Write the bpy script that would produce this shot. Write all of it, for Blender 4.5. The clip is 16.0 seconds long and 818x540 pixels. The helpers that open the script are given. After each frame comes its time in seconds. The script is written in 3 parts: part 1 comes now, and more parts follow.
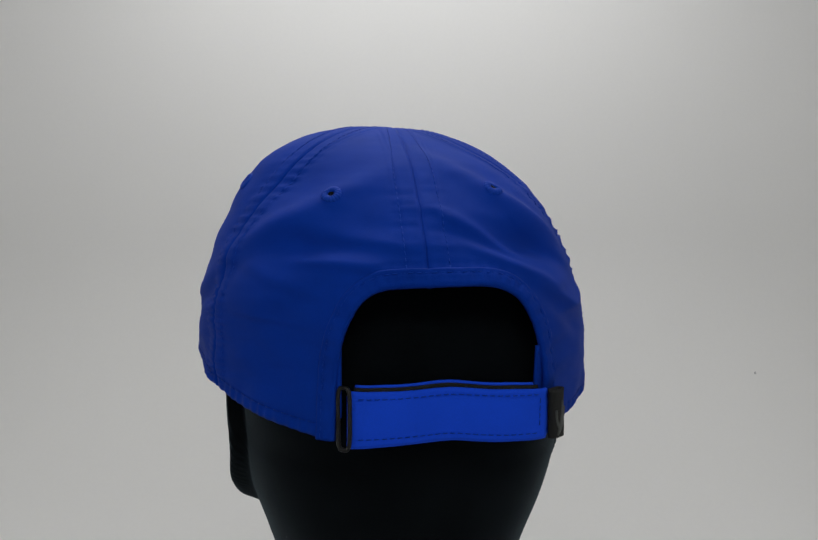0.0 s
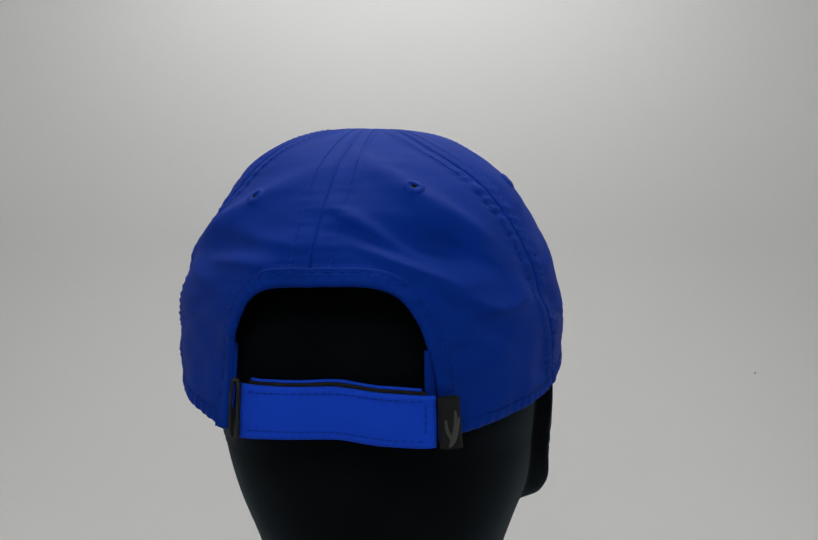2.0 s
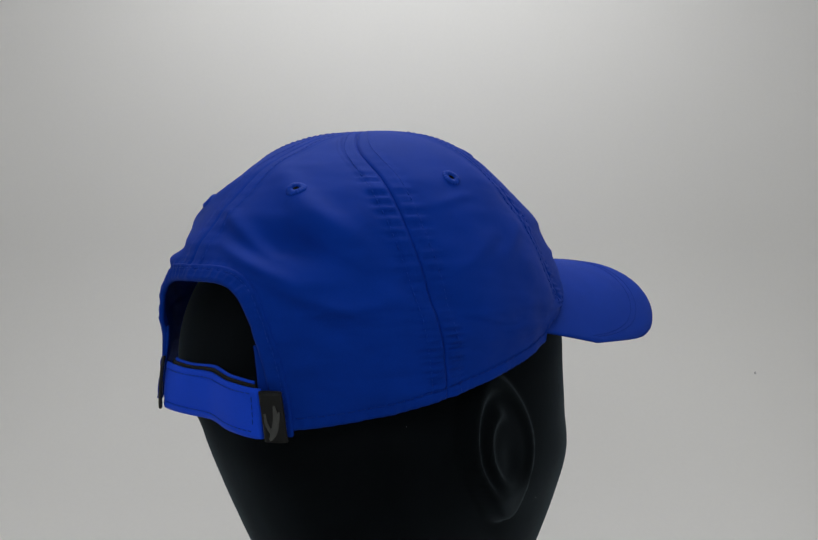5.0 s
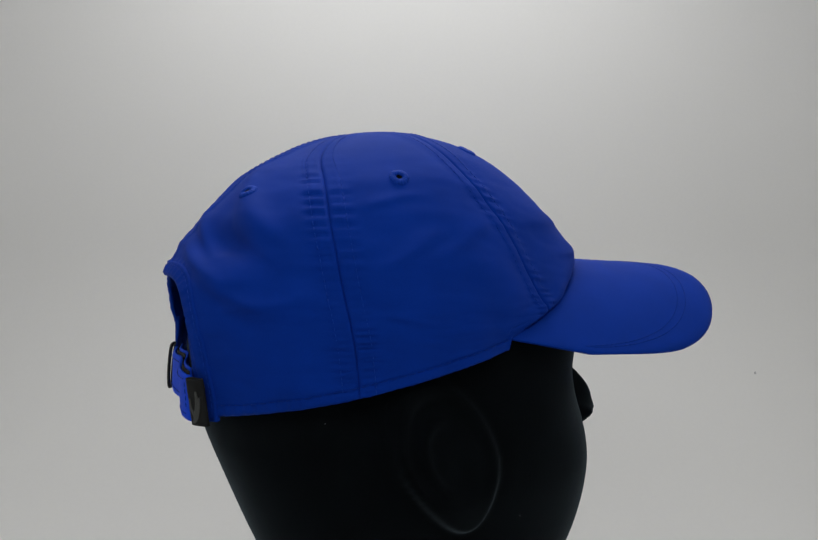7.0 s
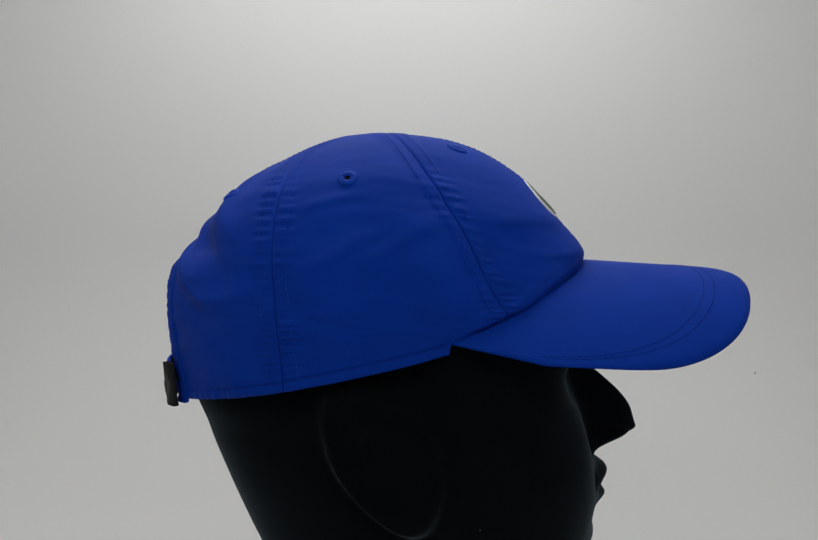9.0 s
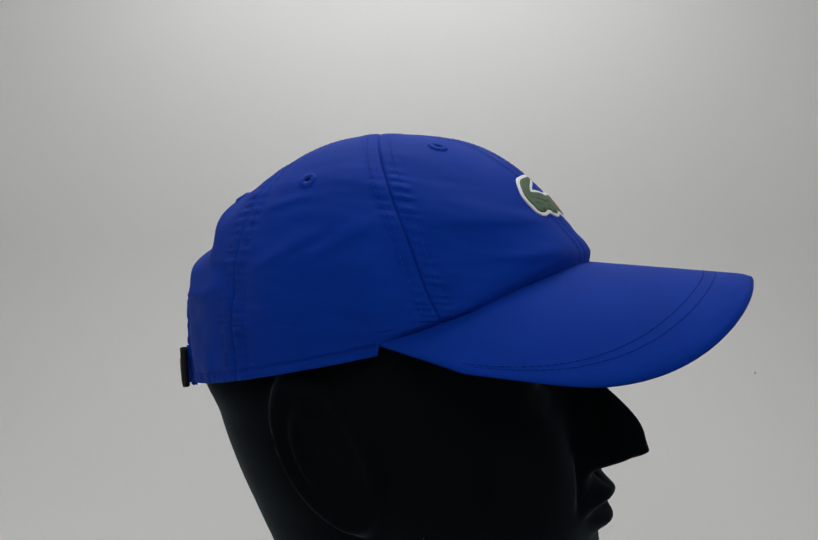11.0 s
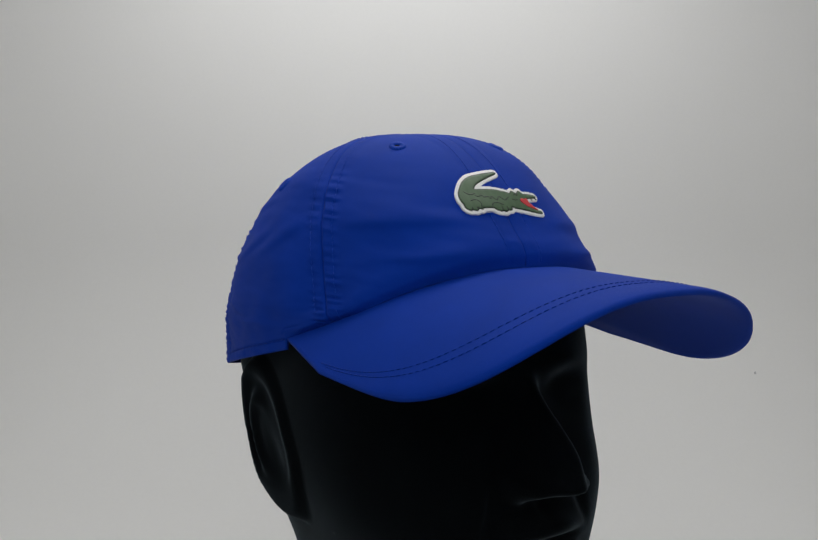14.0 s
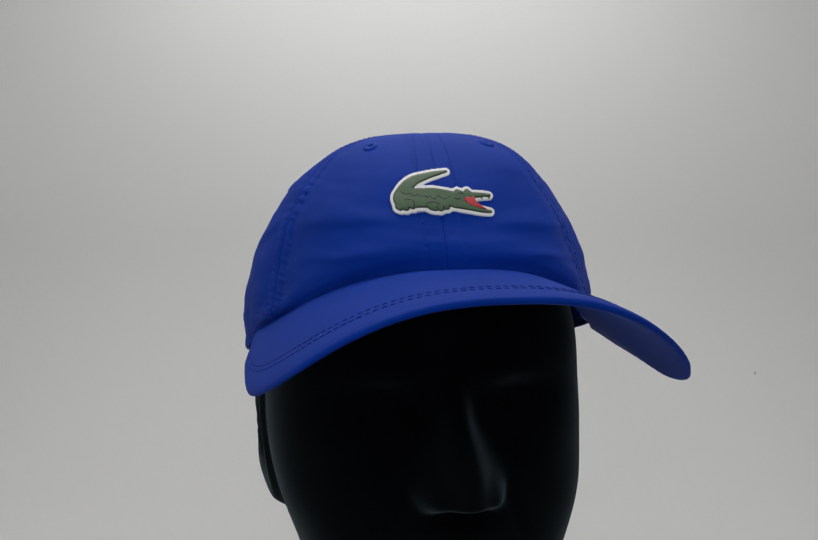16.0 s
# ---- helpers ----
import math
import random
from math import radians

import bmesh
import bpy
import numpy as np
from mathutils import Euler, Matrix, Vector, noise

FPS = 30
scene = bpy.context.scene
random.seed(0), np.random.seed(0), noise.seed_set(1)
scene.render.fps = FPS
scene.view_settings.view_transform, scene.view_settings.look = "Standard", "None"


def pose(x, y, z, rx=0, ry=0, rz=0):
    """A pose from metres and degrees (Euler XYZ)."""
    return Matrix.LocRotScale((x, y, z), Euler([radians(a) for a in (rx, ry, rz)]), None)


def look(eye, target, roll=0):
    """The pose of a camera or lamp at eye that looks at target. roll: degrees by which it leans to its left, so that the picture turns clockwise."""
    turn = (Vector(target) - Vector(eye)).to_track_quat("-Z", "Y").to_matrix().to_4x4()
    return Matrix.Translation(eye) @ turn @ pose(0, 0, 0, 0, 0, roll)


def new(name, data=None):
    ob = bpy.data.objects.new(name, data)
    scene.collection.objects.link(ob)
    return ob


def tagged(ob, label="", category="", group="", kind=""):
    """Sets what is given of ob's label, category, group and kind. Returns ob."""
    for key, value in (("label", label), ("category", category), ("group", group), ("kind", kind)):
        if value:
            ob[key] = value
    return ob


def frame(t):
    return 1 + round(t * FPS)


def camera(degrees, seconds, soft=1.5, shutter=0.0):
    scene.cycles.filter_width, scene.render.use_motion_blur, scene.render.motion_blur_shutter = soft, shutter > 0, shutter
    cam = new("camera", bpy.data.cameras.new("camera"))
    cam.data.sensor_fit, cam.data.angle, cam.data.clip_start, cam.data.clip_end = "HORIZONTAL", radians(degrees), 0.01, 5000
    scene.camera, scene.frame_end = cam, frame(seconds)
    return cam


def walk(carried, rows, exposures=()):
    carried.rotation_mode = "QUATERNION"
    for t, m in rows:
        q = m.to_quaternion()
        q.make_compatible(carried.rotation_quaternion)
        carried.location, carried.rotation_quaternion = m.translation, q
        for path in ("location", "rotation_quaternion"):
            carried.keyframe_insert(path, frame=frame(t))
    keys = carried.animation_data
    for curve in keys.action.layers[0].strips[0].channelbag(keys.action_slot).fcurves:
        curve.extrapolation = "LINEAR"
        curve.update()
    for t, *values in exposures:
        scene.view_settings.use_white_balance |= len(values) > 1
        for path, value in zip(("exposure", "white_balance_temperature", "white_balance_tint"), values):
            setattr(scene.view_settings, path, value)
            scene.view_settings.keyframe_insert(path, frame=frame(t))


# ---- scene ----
import functools

# ---- camera and its walk ----
cam = camera(55.44, 16.0, soft=1.4)
CAM_Z = 0.30
PITCH, YAW, ROLL = -0.0509, -0.0080, -0.170
EYE = (0.0, -0.42, CAM_Z)
AIM = (EYE[0] - math.sin(YAW) * math.cos(PITCH), EYE[1] + math.cos(YAW) * math.cos(PITCH), EYE[2] + math.sin(PITCH))
walk(cam, [(0.0, look(EYE, AIM, ROLL)), (16.0, look(EYE, AIM, ROLL))])

# turn of the stand, seconds and degrees
TURN = [(0.0, -0.07), (0.5, -5.71), (1.0, -11.38), (1.5, -17.09), (2.0, -22.76), (2.5, -28.45), (3.0, -34.07), (3.5, -39.87), (4.0, -45.7),
        (6.5, -74.06), (7, -79.77), (7.5, -85.45), (8.0, -91.16), (8.5, -96.85), (9.0, -102.53), (11.5, -131.05), (12.0, -136.73), (12.5, -142.44),
        (13.0, -148.12), (13.5, -153.83), (14.0, -159.52), (14.5, -165.21), (15.0, -170.9), (15.5, -176.6), (16.0, -182.34)]

# ---- light ----
world = bpy.data.worlds.new("world")
scene.world = world
world.use_nodes = True
world.node_tree.nodes["Background"].inputs[0].default_value = (0.9, 0.95, 1.0, 1)
world.node_tree.nodes["Background"].inputs[1].default_value = 0.1


def area(name, m, w, h, power, colour=(1, 1, 1)):
    d = bpy.data.lights.new(name, "AREA")
    d.shape, d.size, d.size_y, d.energy, d.color = "RECTANGLE", w, h, power, colour
    ob = new(name, d)
    ob.matrix_basis = m
    return ob


area("led_panel_top", look((0.0, 0.16, 0.775), (0.0, 0.16, 0.0)), 0.56, 0.28, 1.84, (1.0, 0.995, 0.985))
# unseen fill lamp above the camera, added to brighten the cap's front
area("front_fill", look((0.0, -0.47, 0.62), (0.0, 0.0, 0.2)), 0.6, 0.12, 0.62, (1.0, 0.995, 0.985))
scene.view_settings.exposure = 0.0


# ---- materials ----
def material(name, colour, rough=0.8, metal=0.0, sheen=0.0, sheen_tint=None, spec=0.5, spec_tint=None, vary=0.06, scale=60.0, bump=0.0, bump_scale=900.0, weave=False):
    m = bpy.data.materials.new(name)
    m.use_nodes = True
    nt = m.node_tree
    b = nt.nodes["Principled BSDF"]
    b.inputs["Roughness"].default_value, b.inputs["Metallic"].default_value = rough, metal
    b.inputs["Specular IOR Level"].default_value = spec
    b.inputs["Sheen Weight"].default_value = sheen
    if spec_tint:
        b.inputs["Specular Tint"].default_value = (*spec_tint, 1)
    if sheen_tint:
        b.inputs["Sheen Tint"].default_value = (*sheen_tint, 1)
    tc = nt.nodes.new("ShaderNodeTexCoord")
    big, fine = nt.nodes.new("ShaderNodeTexNoise"), nt.nodes.new("ShaderNodeTexNoise")
    big.inputs["Scale"].default_value, big.inputs["Detail"].default_value = scale, 4
    fine.inputs["Scale"].default_value, fine.inputs["Detail"].default_value = bump_scale, 3
    nt.links.new(tc.outputs["Object"], big.inputs["Vector"])
    nt.links.new(tc.outputs["Object"], fine.inputs["Vector"])
    add = nt.nodes.new("ShaderNodeMath")
    add.operation = "ADD"
    nt.links.new(big.outputs["Fac"], add.inputs[0])
    nt.links.new(fine.outputs["Fac"], add.inputs[1])
    ramp = nt.nodes.new("ShaderNodeMapRange")
    ramp.inputs["From Min"].default_value, ramp.inputs["From Max"].default_value = 0.6, 1.4
    ramp.inputs["To Min"].default_value, ramp.inputs["To Max"].default_value = 1 - vary, 1 + vary
    nt.links.new(add.outputs[0], ramp.inputs["Value"])
    mul = nt.nodes.new("ShaderNodeMix")
    mul.data_type, mul.blend_type = "RGBA", "MULTIPLY"
    mul.inputs["Factor"].default_value = 1
    mul.inputs[6].default_value = (*colour, 1)
    nt.links.new(ramp.outputs[0], mul.inputs[7])
    nt.links.new(mul.outputs[2], b.inputs["Base Color"])
    if bump:
        bp = nt.nodes.new("ShaderNodeBump")
        bp.inputs["Strength"].default_value, bp.inputs["Distance"].default_value = bump, 0.0004
        nt.links.new(fine.outputs["Fac"], bp.inputs["Height"])
        nt.links.new(bp.outputs[0], b.inputs["Normal"])
    return m


BLUE = material("blue_fabric", (0.0030, 0.035, 0.345), 0.7, sheen=0.01, sheen_tint=(0.35, 0.6, 1), spec=0.14, spec_tint=(0.14, 0.5, 1), vary=0.13, scale=45, bump=0.22, bump_scale=2200)
STRAP_BLUE = material("blue_strap", (0.012, 0.082, 0.84), 0.7, spec=0.12, spec_tint=(0.3, 0.55, 1), vary=0.06, scale=60, bump=0.2, bump_scale=1500)
THREAD = material("blue_thread", (0.007, 0.050, 0.42), 0.6, spec=0.2, spec_tint=(0.3, 0.55, 1), vary=0.1, scale=300)
DARK_THREAD = material("dark_blue_thread", (0.003, 0.031, 0.295), 0.6, spec=0.2, spec_tint=(0.3, 0.55, 1), vary=0.1, scale=300)
VELVET = material("black_velvet", (0.0029, 0.0041, 0.0053), 1.0, sheen=0.21, sheen_tint=(0.62, 0.8, 0.92), spec=0.03, vary=0.3, scale=50, bump=0.3, bump_scale=1200)
BLACK = material("black_plastic", (0.006, 0.006, 0.006), 0.45, spec=0.4, vary=0.1)
TAPE = material("black_label_fabric", (0.010, 0.011, 0.011), 0.8, spec=0.3, vary=0.15, scale=200)
GREY = material("grey_print", (0.06, 0.065, 0.062), 0.7, vary=0.2, scale=300)
DUST = material("grey_dust", (0.58, 0.58, 0.59), 0.9)
WHITE = material("white_rubber", (0.88, 0.89, 0.88), 0.45, vary=0.02)
GREEN = material("green_rubber", (0.062, 0.125, 0.058), 0.5, vary=0.08, scale=150)
DARKGREEN = material("dark_green_rubber", (0.012, 0.03, 0.016), 0.5)
RED = material("red_rubber", (0.62, 0.035, 0.045), 0.5, vary=0.05)


def add_lint(m):
    """Sparse white specks of lint."""
    nt = m.node_tree
    bsdf = nt.nodes["Principled BSDF"]
    src = bsdf.inputs["Base Color"].links[0].from_socket
    tc = next(n for n in nt.nodes if n.type == "TEX_COORD")
    vo = nt.nodes.new("ShaderNodeTexVoronoi")
    vo.inputs["Scale"].default_value = 75
    nt.links.new(tc.outputs["Object"], vo.inputs["Vector"])
    sep = nt.nodes.new("ShaderNodeSeparateColor")
    nt.links.new(vo.outputs["Color"], sep.inputs[0])
    size = nt.nodes.new("ShaderNodeMapRange")
    size.inputs["From Min"].default_value, size.inputs["To Max"].default_value = 0.72, 0.034
    nt.links.new(sep.outputs[0], size.inputs["Value"])
    less = nt.nodes.new("ShaderNodeMath")
    less.operation = "LESS_THAN"
    nt.links.new(vo.outputs["Distance"], less.inputs[0])
    nt.links.new(size.outputs[0], less.inputs[1])
    mix = nt.nodes.new("ShaderNodeMix")
    mix.data_type = "RGBA"
    nt.links.new(less.outputs[0], mix.inputs["Factor"])
    nt.links.new(src, mix.inputs[6])
    mix.inputs[7].default_value = (0.35, 0.36, 0.38, 1)
    nt.links.new(mix.outputs[2], bsdf.inputs["Base Color"])


add_lint(VELVET)
VELVET.node_tree.nodes["Principled BSDF"].inputs["Sheen Roughness"].default_value = 0.36
PAPER = material("white_sheet", (0.80, 0.80, 0.79), 0.9, spec=0.2, vary=0.012, scale=7, bump=0.05, bump_scale=300)


# ---- helpers for meshes ----
def part(name, bm, mat, parent=None, label="", smooth=True):
    me = bpy.data.meshes.new(name)
    bmesh.ops.recalc_face_normals(bm, faces=bm.faces)
    for f in bm.faces:
        f.smooth = smooth
    bm.to_mesh(me)
    bm.free()
    for x in (mat if isinstance(mat, (list, tuple)) else [mat]):
        me.materials.append(x)
    ob = new(name, me)
    ob.parent = parent
    if label:
        tagged(ob, label)
    return ob


def grid(bm, rows, close=False):
    """Faces over rows of points; returns the vertices."""
    vs = [[bm.verts.new(p) for p in r] for r in rows]
    for a, b in zip(vs, vs[1:]):
        n = len(a)
        for i in range(n if close else n - 1):
            j = (i + 1) % n
            bm.faces.new((a[i], a[j], b[j], b[i]))
    return vs


def slab(bm, top, under):
    """A sheet with thickness: two grids of points and walls round them."""
    a, b = grid(bm, top), grid(bm, under)
    edge = lambda g: [*g[0], *[r[-1] for r in g[1:-1]], *reversed(g[-1]), *[r[0] for r in reversed(g[1:-1])]]
    ea, eb = edge(a), edge(b)
    for i in range(len(ea)):
        j = (i + 1) % len(ea)
        bm.faces.new((ea[i], ea[j], eb[j], eb[i]))


def tube(bm, pts, r, sides=6, close=False):
    n = len(pts)
    rows = []
    for i in range(n):
        p = Vector(pts[i])
        d = Vector(pts[(i + 1) % n if close else min(i + 1, n - 1)]) - Vector(pts[i - 1 if close else max(i - 1, 0)])
        d.normalize()
        u = d.orthogonal().normalized() if not rows else (u - d * u.dot(d)).normalized()
        w = d.cross(u)
        rows.append([p + (u * math.cos(2 * math.pi * k / sides) + w * math.sin(2 * math.pi * k / sides)) * r for k in range(sides)])
    if close:
        rows.append(rows[0])
    vs = grid(bm, rows, close=True)
    if not close:
        bm.faces.new(vs[0])
        bm.faces.new(vs[-1])
    else:
        bmesh.ops.remove_doubles(bm, verts=[v for r in (vs[0], vs[-1]) for v in r], dist=1e-6)


def smooth(e0, e1, x):
    x = min(max((x - e0) / (e1 - e0), 0.0), 1.0)
    return x * x * (3 - 2 * x)


# ---- the light tent ----
def sweep_backdrop():
    bm = bmesh.new()
    prof = [(-0.55, 0.0), (0.12, 0.0)] + [(0.12 + 0.30 * math.sin(a), 0.30 - 0.30 * math.cos(a)) for a in [math.pi / 2 * k / 14 for k in range(1, 15)]] + [(0.42, 0.6), (0.42, 0.8)]
    xs = [-0.55 + 1.1 * k / 12 for k in range(13)]
    slab(bm, [[(x, y, z) for x in xs] for y, z in prof], [[(x, y + 0.004 * (z > 0.02), z - 0.004) for x in xs] for y, z in prof])
    return tagged(part("backdrop", bm, PAPER), "seamless white sheet curving up behind the head", "backdrop", kind="structure")


def plain_wall(name, a, b, c, d, n, label):
    bm = bmesh.new()
    rows = [[Vector(a), Vector(b)], [Vector(d), Vector(c)]]
    slab(bm, rows, [[p + Vector(n) * 0.01 for p in r] for r in rows])
    return tagged(part(name, bm, PAPER, smooth=False), label, "wall", kind="structure")


sweep_backdrop()
plain_wall("wall_west", (-0.56, -0.6, -0.01), (-0.56, 0.45, -0.01), (-0.56, 0.45, 0.82), (-0.56, -0.6, 0.82), (-1, 0, 0), "white side wall of the light tent")
plain_wall("wall_east", (0.56, -0.6, -0.01), (0.56, 0.45, -0.01), (0.56, 0.45, 0.82), (0.56, -0.6, 0.82), (1, 0, 0), "white side wall of the light tent")
tagged(plain_wall("ceiling", (-0.56, -0.6, 0.81), (0.56, -0.6, 0.81), (0.56, 0.45, 0.81), (-0.56, 0.45, 0.81), (0, 0, 1), "white roof of the light tent"), category="ceiling")
plain_wall("wall_south", (-0.56, -0.6, -0.01), (0.56, -0.6, -0.01), (0.56, -0.6, 0.82), (-0.56, -0.6, 0.82), (0, -1, 0), "white front wall of the light tent")

# ---- the cap ----
PSI, OFF_X, TILT = 11.7458, -0.0103, 0.5419
TOP_Y, TOP_Z, MID_Y, MID_Z = -0.0132, 0.0515, -0.0019, -0.0403
HALF_R, HALF_L, FRONT, REAR, PLAN, SKEW, TRI = 0.0946, 0.0929, 0.1105, 0.1337, 1.9375, 0.0081, 0.0463
M0, M1, M2, M3, N0, N1, N2, TAPER = 2.7704, 0.4204, -0.2999, -0.3611, 1.321, -0.2348, -0.1642, 0.0149
BRIM_Z, BRIM_SLOPE, BRIM_ARCH, BRIM_BEND, BRIM_TURN = -0.0157, -0.0661, 23.0767, 0.6926, -1.8168
BRIM_W, BRIM_X, BRIM_Y, BRIM_L, BRIM_P = 0.0892, 0.003, 0.0622, 0.1107, 3.5239
RIM_Z, RIM_SLOPE, RIM_TILT = -0.0571, 0.2176, -0.0243
COS_PSI, SIN_PSI = math.cos(radians(PSI)), math.sin(radians(PSI))
COS_T, SIN_T = math.cos(radians(TILT)), math.sin(radians(TILT))


def place(x, y, z):
    """From the cap's own axes to the turning stand's."""
    x, z = COS_T * x + SIN_T * z, COS_T * z - SIN_T * x
    x, y = x + OFF_X, y
    return Vector((COS_PSI * x - SIN_PSI * y, SIN_PSI * x + COS_PSI * y, z + CAM_Z))


def brim_z(x, y):
    return BRIM_Z + BRIM_SLOPE * (y - 0.09) - BRIM_ARCH * abs(x - BRIM_X) ** 2.6 * (1 + BRIM_BEND * (y - 0.06))


ARCH_W, ARCH_TOP, ARCH_H, ARCH_X = 0.0446, -0.0206, 0.070, 0.0036


def arch_z(k):
    """The upper edge of the rear opening, k from -1 to 1 across it."""
    return ARCH_TOP - ARCH_H * (1 - max(1 - abs(k) ** (5.2 if k < 0 else 4.0), 0) ** (1 / 2.8))


def rim_z(x, y, opening=True):
    z = RIM_Z + RIM_SLOPE * y + RIM_TILT * x
    if y > 0.022:
        z = max(z, brim_z(x, y))
    elif opening and abs(x - ARCH_X) < ARCH_W and y < -0.04:
        z = max(z, arch_z((x - ARCH_X) / ARCH_W))
    return z


# bearing of each seam on its way from the top to the rim, in degrees round from the front
SEAMS = [((0, 4.5), (0.5, 4.5), (1.3, 3)),
         ((0, 84), (0.3, 76), (0.5, 70), (0.67, 64.5), (0.95, 58), (1.3, 54)),
         ((0, 155), (0.28, 144), (0.45, 133), (0.65, 126.5), (0.85, 122.5), (1.05, 120.3), (1.3, 119)),
         ((0, 182.5), (1.3, 181.5)),
         ((0, 211), (0.3, 223), (0.45, 228), (0.62, 233), (0.8, 234.5), (1.3, 234.5)),
         ((0, 298), (0.35, 309), (0.7, 311.5), (1.3, 311)),
         ((0, 364.5), (0.5, 364.5), (1.3, 363))]


def seam_at(i, ta):
    row = SEAMS[i]
    if ta >= row[-1][0]:
        return radians(row[-1][1])
    k = next(k for k in range(len(row) - 1) if ta <= row[k + 1][0])
    (x1, p1), (x2, p2) = row[k], row[k + 1]
    x0, p0 = row[max(k - 1, 0)]
    x3, p3 = row[min(k + 2, len(row) - 1)]
    m1, m2 = (p2 - p0) / (x2 - x0), (p3 - p1) / (x3 - x1)
    u, w = (ta - x1) / (x2 - x1), x2 - x1
    return radians((2 * u ** 3 - 3 * u * u + 1) * p1 + (u ** 3 - 2 * u * u + u) * w * m1 + (3 * u * u - 2 * u ** 3) * p2 + (u ** 3 - u * u) * w * m2)


# creases: bearing and way down at both ends, height and width
CREASES = [(186, 0.66, 214, 0.62, 0.0026, 0.040), (188, 0.74, 206, 0.72, 0.0020, 0.030), (196, 0.86, 226, 0.74, 0.0010, 0.035), (200, 0.98, 228, 0.92, 0.0006, 0.030),
           (158, 0.70, 180, 0.55, 0.0024, 0.032), (152, 0.80, 174, 0.66, 0.0020, 0.030), (140, 0.92, 162, 0.76, 0.0018, 0.034), (138, 0.74, 158, 0.58, 0.0014, 0.034),
           (128, 0.86, 152, 0.92, 0.0014, 0.040), (100, 0.50, 120, 0.56, 0.0008, 0.026), (92, 0.62, 116, 0.78, 0.0010, 0.040), (74, 0.58, 96, 0.72, 0.0009, 0.040),
           (100, 1.00, 118, 0.92, 0.0008, 0.030), (14, 0.60, 44, 0.66, 0.0008, 0.030), (20, 0.50, 54, 0.56, 0.0008, 0.030), (318, 0.56, 350, 0.50, 0.0010, 0.030),
           (322, 0.66, 352, 0.60, 0.0009, 0.026), (240, 0.80, 262, 0.90, 0.0012, 0.040)]


def folds(ph, ta):
    """Soft folds and sewn seams of the cloth, in metres along the normal."""
    d = 0.0
    rr = 0.092 * math.sin(min(ta, 1) * math.pi / 2)
    p = (ph - radians(2)) % (2 * math.pi) + radians(2)
    k, near = min((abs(p - seam_at(i, ta)), i) for i in range(7))
    dist = k * rr
    w = smooth(0.1, 0.5, ta)
    # billow of each panel, raised seam allowance, sunk seam and threads, puckers
    d += (0.0003 if near in (0, 6) else 0.0010) * w * (smooth(0.0, 0.25, k) - 1)
    d += (0.0003 if near in (0, 6) else 0.0006) * smooth(0.0080, 0.0058, dist)
    d -= (0.0003 if near in (0, 6) else 0.0006 if near == 3 else 0.0009) * math.exp(-(dist / 0.0006) ** 2)
    d -= 0.00040 * math.exp(-((dist - 0.0062) / 0.0006) ** 2)
    if dist < 0.011:
        side = 1.3 if p > seam_at(near, ta) else 4.1
        run = ta * 0.115 + 0.0022 * noise.noise(Vector((ta * 40, near * 7.7 + side, 0)))
        lot = 0.35 + 0.65 * smooth(-0.35, 0.35, noise.noise(Vector((ta * 5.5, near * 3.1 + side, 4))))
        d += (0.00016 if near == 3 else 0.0001 if near in (0, 6) else 0.00058) * smooth(0.25, 0.55, ta) * lot * math.sin(2 * math.pi * run / 0.0042) * smooth(0.0006, 0.002, dist) * smooth(0.011, 0.006, dist)
    # folds round the rear opening
    a = abs(p - radians(181.5))
    if a < 1.9:
        right = p < radians(181.5)
        for c0, t0, sl, amp, wd, ln in ((0.42, 0.66, 0.10, -0.0050, 0.050, 0.26), (0.62, 0.62, 0.50, 0.0042, 0.055, 0.38), (0.95, 0.80, 0.55, -0.0036, 0.06, 0.30), (0.55, 0.92, 0.75, -0.0014, 0.06, 0.2)):
            u = (ta - t0) - (sl if right else sl * 0.8) * (a - c0)
            d += amp * (1.0 if right else 0.8) * math.exp(-(u / wd) ** 2) * math.exp(-((a - c0) / ln) ** 2)
    # sharper creases of the thin cloth
    deg = math.degrees(p)
    for b0, t0, b1, t1, amp, wd in CREASES:
        if b0 - 12 < deg < b1 + 12:
            k = min(max((deg - b0) / (b1 - b0), 0), 1)
            over = max(b0 - deg, deg - b1, 0) / 6
            u = (ta - t0 - (t1 - t0) * k) / wd
            if abs(u) < 4:
                d += amp * math.sin(math.pi * (0.12 + 0.76 * k)) * math.exp(-over * over) * (math.exp(-u * u) if u < 0 else math.exp(-(u / 0.55) ** 2))
    q = Vector((math.sin(ph) * ta * 3.1, math.cos(ph) * ta * 3.1, ta * 3.0))
    d += 0.0015 * w * (noise.noise(q * 0.9) + 0.6 * noise.noise(q * 2.1 + Vector((5, 1, 2))))
    d += 0.00025 * w * noise.noise(Vector((q.x * 3, q.y * 3, q.z * 9)))
    return d


